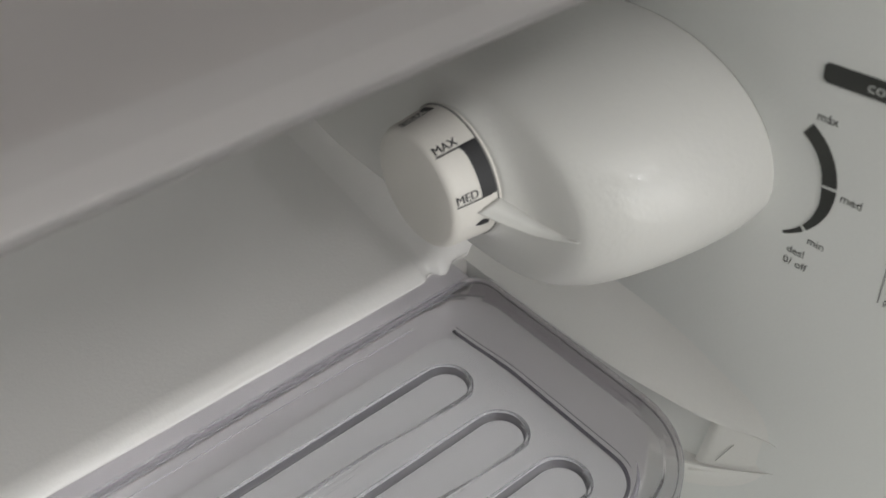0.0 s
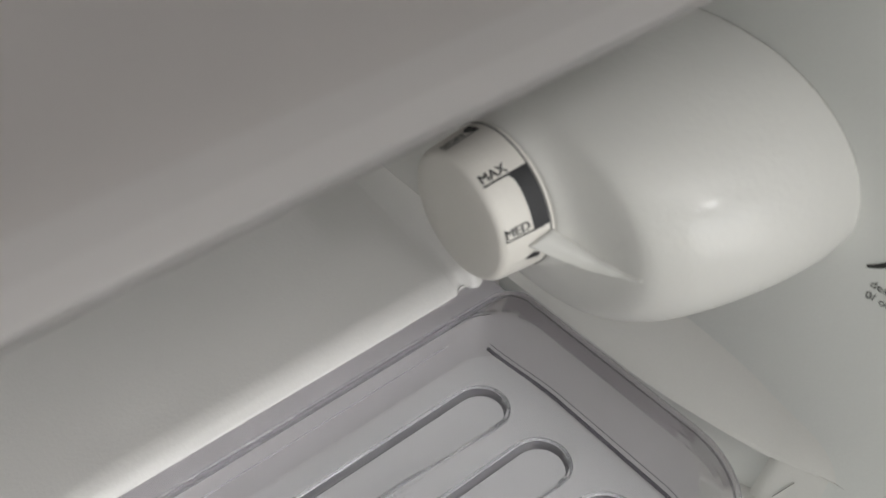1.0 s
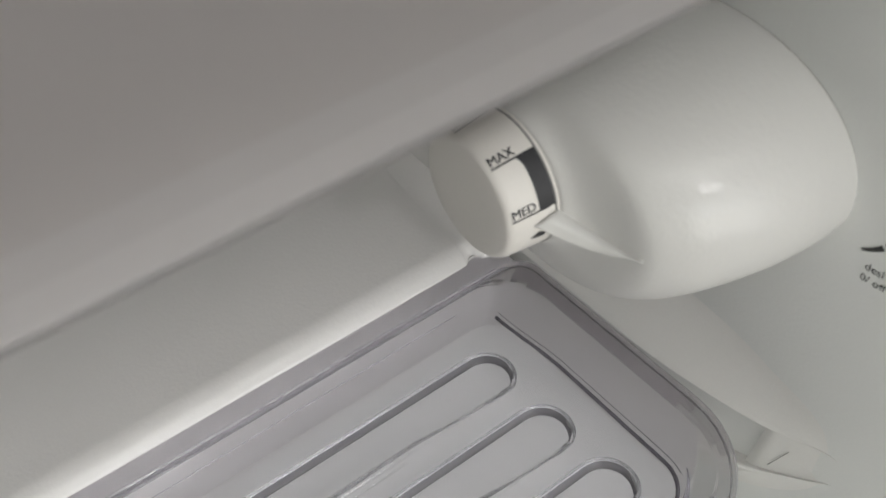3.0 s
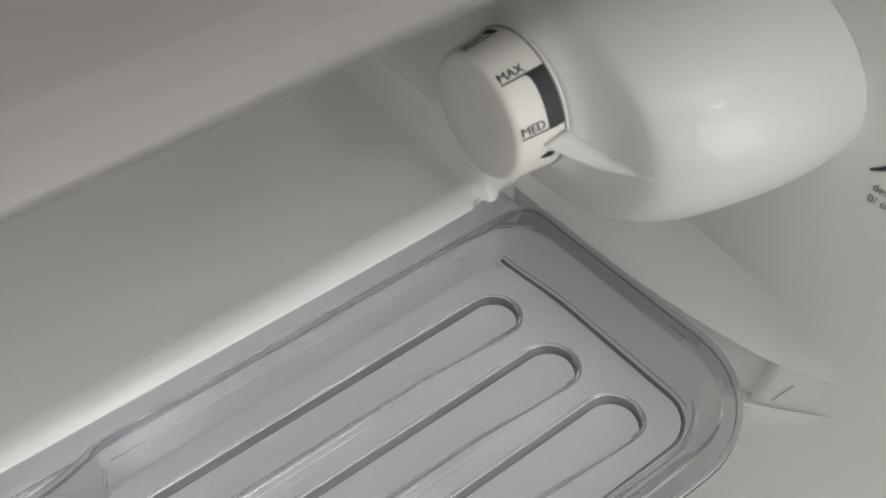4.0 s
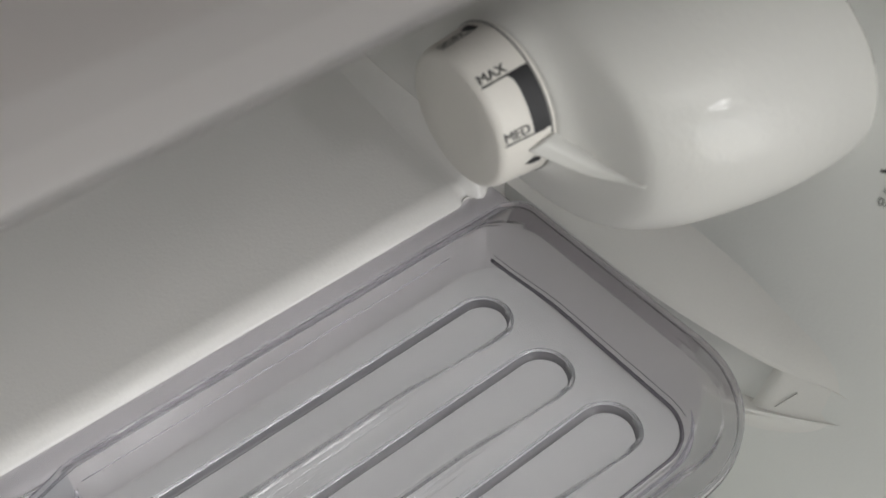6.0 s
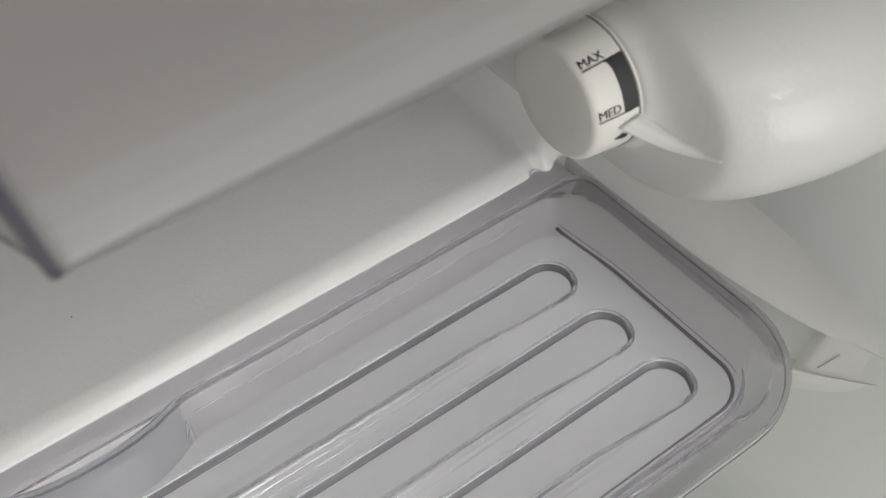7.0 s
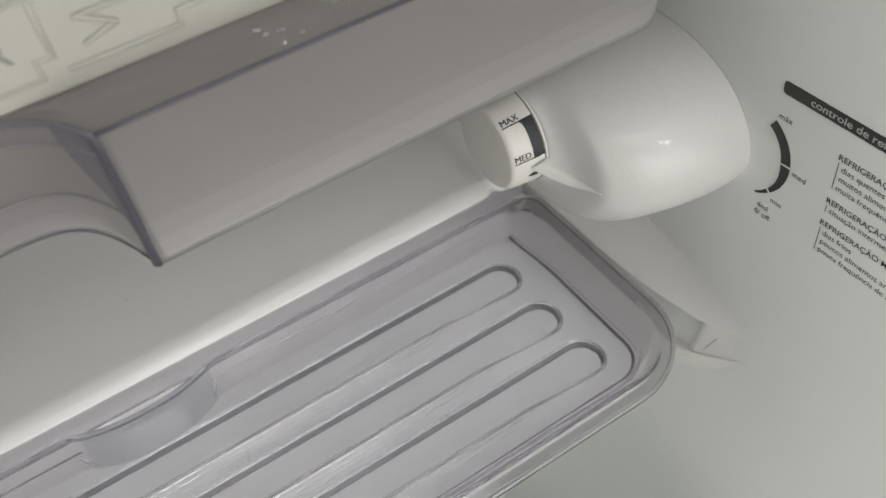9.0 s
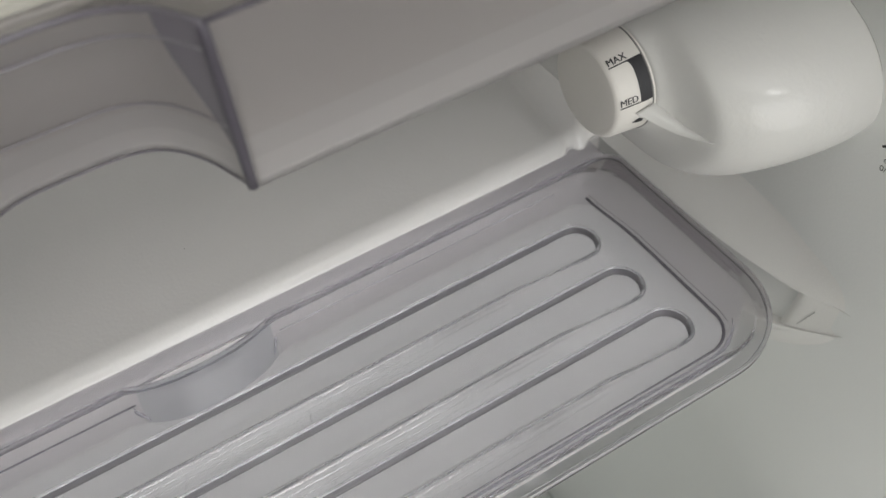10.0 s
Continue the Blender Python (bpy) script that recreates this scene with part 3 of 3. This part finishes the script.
    edge("dent_line", [(DENT_X + 0.0385 - 0.022 * k / 12, 0.0872 - dent(DENT_X + 0.0385 - 0.022 * k / 12, 0.0080), 0.0138) for k in range(13)], 0.00018)
    # faint edges of the drip tray's reflection, drawn as lines across the ribs
    for x0, y0, x1, y1 in ((-0.2355, 0.0335, -0.2372, 0.0262), (-0.2988, 0.0330, -0.3012, 0.0262), (-0.2388, -0.0020, -0.2412, -0.0105)):
        edge("fine_line", [(x0 + (x1 - x0) * k / 4, y0 + (y1 - y0) * k / 4, 0.0001) for k in range(5)], 0.0001, False, HAZY)
    web = [(-0.0368, -0.0388), (-0.0398, -0.0425), (-0.0438, -0.0458), (-0.0484, -0.0485), (-0.0535, -0.0506), (-0.0585, -0.0518), (-0.0640, -0.0522), (-0.0780, -0.0519)] + [(-0.105 - 0.03 * k, -0.0511) for k in range(13)]
    bm = bmesh.new()
    rr = []
    for i, (x, y) in enumerate(web):
        a, b = web[max(0, i - 1)], web[min(len(web) - 1, i + 1)]
        d = Vector((b[0] - a[0], b[1] - a[1], 0)).normalized()
        n = Vector((-d.y, d.x, 0))
        r = 0.0002 + 0.0011 * smoothstep(-0.5, 4.0, i)
        rr.append([Vector((x, y, 0.0040)) + n * r * math.cos(2 * math.pi * j / 8) + Vector((0, 0, 0.0006 * math.sin(2 * math.pi * j / 8))) for j in range(8)])
    loft(bm, rr, cap_first=True, cap_last=True)
    bm.transform(inv)
    part("corner_web", bm, HAZY, shell).visible_shadow = False
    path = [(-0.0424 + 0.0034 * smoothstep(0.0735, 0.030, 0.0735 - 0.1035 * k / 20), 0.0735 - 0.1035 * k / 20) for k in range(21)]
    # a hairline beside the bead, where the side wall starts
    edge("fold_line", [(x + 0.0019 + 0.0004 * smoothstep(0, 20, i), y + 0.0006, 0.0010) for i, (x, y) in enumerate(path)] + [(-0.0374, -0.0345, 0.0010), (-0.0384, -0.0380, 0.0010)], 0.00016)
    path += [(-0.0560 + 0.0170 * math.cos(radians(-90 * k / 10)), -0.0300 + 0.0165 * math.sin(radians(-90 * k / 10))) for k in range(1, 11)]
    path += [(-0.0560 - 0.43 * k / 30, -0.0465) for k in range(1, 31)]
    # shade of the floor's edge groove, painted as a dark bead on two sides
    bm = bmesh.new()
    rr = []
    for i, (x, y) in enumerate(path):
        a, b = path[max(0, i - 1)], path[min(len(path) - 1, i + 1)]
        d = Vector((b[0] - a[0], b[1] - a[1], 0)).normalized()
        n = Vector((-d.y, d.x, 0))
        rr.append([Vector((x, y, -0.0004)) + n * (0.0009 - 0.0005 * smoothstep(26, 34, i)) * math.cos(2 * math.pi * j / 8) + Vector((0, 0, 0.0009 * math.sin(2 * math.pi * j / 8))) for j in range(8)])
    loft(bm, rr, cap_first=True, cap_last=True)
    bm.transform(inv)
    part("floor_dark_line", bm, DEEP, shell)
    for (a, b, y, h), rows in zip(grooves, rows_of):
        # dark reflections on the groove's back and ends, painted as a tinted overlay
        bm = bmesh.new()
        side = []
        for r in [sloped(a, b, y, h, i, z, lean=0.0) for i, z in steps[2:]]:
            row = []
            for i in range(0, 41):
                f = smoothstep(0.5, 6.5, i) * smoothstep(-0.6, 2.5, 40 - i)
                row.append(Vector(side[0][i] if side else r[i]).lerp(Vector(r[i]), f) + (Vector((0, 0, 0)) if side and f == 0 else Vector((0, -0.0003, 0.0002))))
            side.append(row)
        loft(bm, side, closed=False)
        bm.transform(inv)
        part("groove_shade", bm, GROOVE_DARK, shell).visible_shadow = False
        # added strips along the near edge, tilted to catch the groove's highlights
        for back, start, r0 in ((-0.0006, 0.0, 0.0024), (0.0024, 0.045, 0.0016), (0.0058, 0.09, 0.0009)):
            bm = bmesh.new()
            rr = []
            for k in range(61):
                x = b - h + 0.001 - start - (b - a - 2 * h - start) * k / 60
                r = r0 * smoothstep(-1, 5, k) * smoothstep(61, 57, k) + 0.0002
                arc = [(math.sin(radians(q)), math.cos(radians(q))) for q in (42, 50, 56, 61, 66, 71, 77, 84)]
                top, foot = arc[0], arc[-1]
                row = [(x, y - h - back - r * (c - top[0]), r * (e - foot[1])) for c, e in arc]
                rr.append(row + [(x, y - h - back + 0.25 * r, -0.0002), (x, y - h - back + 0.2 * r, row[0][2] - 0.0001)])
            loft(bm, rr, cap_first=True, cap_last=True)
            bm.transform(inv)
            part("groove_glint", bm, GLINT, shell).visible_shadow = False
    for ob in (shell,):
        m = ob.modifiers.new("wall", "SOLIDIFY")
        m.thickness, m.offset = 0.0022, -1.0
        ob.visible_shadow = False
    return root


clear_tray()


# moulded shelf that the tray stands over
bm = bmesh.new()
loft(bm, [round_rect(X_LEFT - 0.01, -0.0010, -0.0440, 0.1055, 0.042, z) for z in (-0.0230, -0.0125)], cap_first=True, cap_last=True)
add_box(bm, (-0.0460, 0.0560, -0.0225), (0.0020, 0.1055, -0.0132), 0.002)
tagged(auto_smooth(finish(bm, "trim_shelf", SHELF), 40), "white moulded shelf under the clear tray", "shelf", kind="structure")


# ---- drip tray under the freezer, smoky translucent plastic ----
def drip_tray():
    root = thing("drip_tray", "smoky translucent drip tray with a finger dent below the freezer", "drip tray", at=(-0.27, 0.05, 0.205))
    inv = Matrix.Translation((0.27, -0.05, -0.205))
    xs = sorted([-0.052 - (0.50 - 0.052) * k / 140 for k in range(141)] + [DENT_X + sg * (DENT_HALF + o) for sg in (-1, 1) for o in (-0.0022, -0.0014, -0.0008, -0.0003, 0.0, 0.0004)], reverse=True)

    def front(depth_of, y, z, up):
        row = []
        for x in xs:
            d = dent(x, depth_of, 4.0)
            row.append((x, y + d, z + up * (d / depth_of)))
        return row

    rows = [front(0.035, -0.0400, 0.2050, 0.0), front(0.0342, -0.0408, 0.2086, 0.0), front(0.0326, -0.0424, 0.2160, 0.0), front(0.031, -0.0441, 0.2240, 0.0), front(0.029, -0.0460, 0.2330, 0.0), front(0.022, -0.0522, 0.2605, 0.0), front(0.021, -0.0515, 0.2617, 0.0), front(0.016, -0.0440, 0.2620, 0.0), front(0.0005, -0.0308, 0.2622, 0.0)]
    # right and left returns
    bm = bmesh.new()
    full = []
    for row in rows:
        y, z = row[0][1], row[0][2]
        right = []
        for k in range(8):
            a = radians(90 * (7 - k) / 7)
            right.append((-0.052 + 0.012 * math.sin(a), y + 0.012 * (1 - math.cos(a)), z))
        full.append([(-0.040, 0.20, z), (-0.040, 0.10, z)] + right + row[1:] + [(-0.505, y + 0.01, z), (-0.505, 0.20, z)])
    loft(bm, full, closed=False)
    bm.transform(inv)
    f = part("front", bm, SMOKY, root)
    # brighter bands painted towards the wall's foot, for the light gathering there
    for mat in SMOKY_LIT_FOOT:
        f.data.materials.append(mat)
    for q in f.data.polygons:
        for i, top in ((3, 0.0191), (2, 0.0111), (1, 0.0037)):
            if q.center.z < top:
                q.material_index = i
    m = f.modifiers.new("wall", "SOLIDIFY")
    m.thickness, m.offset = 0.003, -1.0
    auto_smooth(f, 30)
    bm = box((-0.503, 0.0, 0.206), (-0.042, 0.20, 0.209))
    bm.transform(inv)
    part("bottom", bm, SMOKY, root)
    # thick moulded edges of the dent and the top
    def bead(name, path, r, mat=SMOKE_EDGE):
        bm = bmesh.new()
        rings = []
        for i, p in enumerate(path):
            d = (Vector(path[min(i + 1, len(path) - 1)]) - Vector(path[max(i - 1, 0)])).normalized()
            u = d.cross(Vector((0, -1, 0.2))).normalized()
            w = d.cross(u)
            rings.append([Vector(p) + u * r * math.cos(2 * math.pi * j / 8) + w * r * math.sin(2 * math.pi * j / 8) for j in range(8)])
        loft(bm, rings, cap_first=True, cap_last=True)
        bm.transform(inv)
        return part(name, bm, mat, f)
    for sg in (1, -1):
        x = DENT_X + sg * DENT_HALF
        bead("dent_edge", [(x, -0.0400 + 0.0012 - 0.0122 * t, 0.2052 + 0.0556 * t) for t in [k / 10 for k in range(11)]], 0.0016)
        # dark refraction on the dent's side, painted as an overlay widening towards the top
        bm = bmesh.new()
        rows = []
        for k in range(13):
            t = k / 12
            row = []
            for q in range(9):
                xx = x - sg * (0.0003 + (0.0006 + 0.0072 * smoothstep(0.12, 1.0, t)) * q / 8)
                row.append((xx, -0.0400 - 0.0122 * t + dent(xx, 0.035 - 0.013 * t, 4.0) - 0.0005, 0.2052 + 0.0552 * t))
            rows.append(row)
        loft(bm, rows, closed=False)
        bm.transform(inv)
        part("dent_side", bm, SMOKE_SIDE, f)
    arc = [DENT_X + DENT_HALF * (1 - 2 * k / 60) * 0.998 for k in range(61)]
    bead("dent_rim", [(x, -0.0520 + dent(x, 0.022, 4.0), 0.2608) for x in arc], 0.0010, SMOKE_SIDE)
    bead("dent_foot", [(x, -0.0402 + dent(x, 0.035, 4.0), 0.2050) for x in arc], 0.0004, SMOKE_SIDE)
    # faint steps moulded into the dent's wall
    for t, r in ((0.86, 0.0004), (0.40, 0.0003)):
        bead("dent_step", [(x, -0.0400 - 0.0122 * t + dent(x, 0.035 - 0.013 * t, 4.0) - 0.0004, 0.2052 + 0.0552 * t) for x in arc[1:-1]], r, SMOKE_STEP)
    for x0, x1 in ((-0.0545, DENT_X + DENT_HALF), (DENT_X - DENT_HALF, -0.500)):
        bead("top_edge", [(x0 + (x1 - x0) * k / 20, -0.0521, 0.2612) for k in range(21)], 0.0007)


drip_tray()


# ---- crumbs left lying on the tray and the ledge ----
for n, (x, y, z, r) in enumerate(((-0.2016, 0.0542, -0.0041, 0.00035), (-0.2541, 0.1428, 0.0295, 0.0003))):
    bm = bmesh.new()
    bmesh.ops.create_icosphere(bm, subdivisions=1, radius=r)
    for v in bm.verts:
        v.co.x *= 1.0 + 0.35 * math.sin(9 * v.co.y / r + n)
        v.co.z *= 0.6
        v.co += Vector((x, y, z + 0.55 * r))
    tagged(finish(bm, "crumb", CRUMB, smooth=False), "tiny dark brown crumb on white plastic" if n else "tiny dark brown crumb in the clear tray", "crumb", "crumbs in the refrigerator")


# ---- water drops on the drip tray's top edge ----
rng = random.Random(4)
bm = bmesh.new()
for k in range(15):
    x, y, r = -rng.uniform(0.115, 0.19), rng.uniform(-0.050, -0.036), rng.uniform(0.0004, 0.0011)
    rings = [[(x + q * math.cos(2 * math.pi * j / 10), y + q * 0.9 * math.sin(2 * math.pi * j / 10), 0.2619 + h) for j in range(10)] for q, h in ((r, 0.0), (r * 0.95, r * 0.25), (r * 0.7, r * 0.5), (r * 0.3, r * 0.62))]
    loft(bm, rings, cap_last=True)
tagged(finish(bm, "water_drops", WATER), "clear water drops on the drip tray's top edge", "water drops", kind="stuff")


# ---- freezer compartment with its flap ----
def freezer():
    root = thing("freezer_compartment", "white freezer compartment with a cream lettered flap", "freezer", at=(-0.27, 0.1, 0.27))
    inv = Matrix.Translation((0.27, -0.1, -0.27))
    bm = box((-0.52, -0.012, 0.272), (-0.02, 0.29, 0.47), 0.006)
    bm.transform(inv)
    part("body", bm, STEEL, root)
    bm = box((-0.525, -0.030, 0.2575), (-0.02, -0.013, 0.465), 0.004)
    bm.transform(inv)
    flap = part("flap", bm, FLAP, root, "cream freezer flap with raised grey lettering")
    bm = text_mesh("FREEZER", 0.0088, extrude=0.0003, align="RIGHT", spacing=1.9, weight=0.00015)
    for v in bm.verts:
        v.co = (-0.2405 + v.co.x, -0.0302 - v.co.z, 0.2735 + v.co.y)
    bm.transform(inv)
    part("lettering", bm, EMBOSS, flap)
    # raised frame lines round the lettering and round the panel beside it
    W, lift = 0.0015, 0.0
    for x0, z0, x1, z1 in ((-0.325, 0.2667, -0.2370, 0.2667), (-0.2362, 0.2667, -0.2362, 0.2713), (-0.2362, 0.2716, -0.2322, 0.2716), (-0.2318, 0.2716, -0.2318, 0.2868), (-0.2350, 0.2872, -0.325, 0.2872),
                           (-0.2318, 0.2872, -0.2350, 0.2872), (-0.2290, 0.2668, -0.2005, 0.2668), (-0.2000, 0.2668, -0.2000, 0.2706), (-0.2000, 0.2710, -0.1900, 0.2710), (-0.2150, 0.2742, -0.2235, 0.2716),
                           (-0.2235, 0.2790, -0.2050, 0.2790), (-0.2235, 0.2790, -0.2150, 0.2742)):
        bm = bmesh.new()
        d = Vector((x1 - x0, 0, z1 - z0))
        add_box(bm, (-W * 0.5, -0.0003, -W * 0.5), (d.length + W * 0.5, 0.0004, W * 0.5), 0.0002, 1)
        lift += 0.00004
        bm.transform(Matrix.Translation((x0, -0.0301 - lift, z0)) @ Matrix.Rotation(-math.atan2(d.z, d.x), 4, "Y"))
        bm.transform(inv)
        part("frame_line", bm, RELIEF, flap)


freezer()


# ---- kitchen round the refrigerator ----
FZ, CZ = -1.20, 1.35
X0, X1, Y0, Y1 = -2.1, 1.2, -2.2, 0.45
tagged(finish(box((X0, Y0, FZ - 0.1), (X1, Y1, FZ)), "floor_kitchen", TILE), "brown tiled kitchen floor", "floor", kind="structure")
tagged(finish(box((X0, Y0, CZ), (X1, Y1, CZ + 0.1)), "ceiling_kitchen", PLASTER), "plain plaster kitchen ceiling", "ceiling", kind="structure")
tagged(finish(box((X0 - 0.1, Y0, FZ), (X0, Y1, CZ)), "wall_west", PLASTER), "plain plaster kitchen wall", "wall", kind="structure")
tagged(finish(box((X1, Y0, FZ), (X1 + 0.1, Y1, CZ)), "wall_east", PLASTER), "plain plaster kitchen wall", "wall", kind="structure")
tagged(finish(box((X0, Y1, FZ), (X1, Y1 + 0.1, CZ)), "wall_north", PLASTER), "plain plaster kitchen wall", "wall", kind="structure")
bm = bmesh.new()
for lo, hi in (((X0, FZ), (-1.50, CZ)), ((0.42, FZ), (X1, CZ)), ((-1.50, FZ), (0.42, -0.58)), ((-1.50, 0.92), (0.42, 1.10)), ((-1.50, 1.10), (-0.44, 1.29)), ((-0.12, 1.10), (0.42, 1.29)), ((-1.50, 1.29), (0.42, CZ))):
    add_box(bm, (lo[0], Y0 - 0.12, lo[1]), (hi[0], Y0, hi[1]))
tagged(finish(bm, "wall_south", PLASTER), "plaster kitchen wall with a window and a fanlight", "wall", kind="structure")
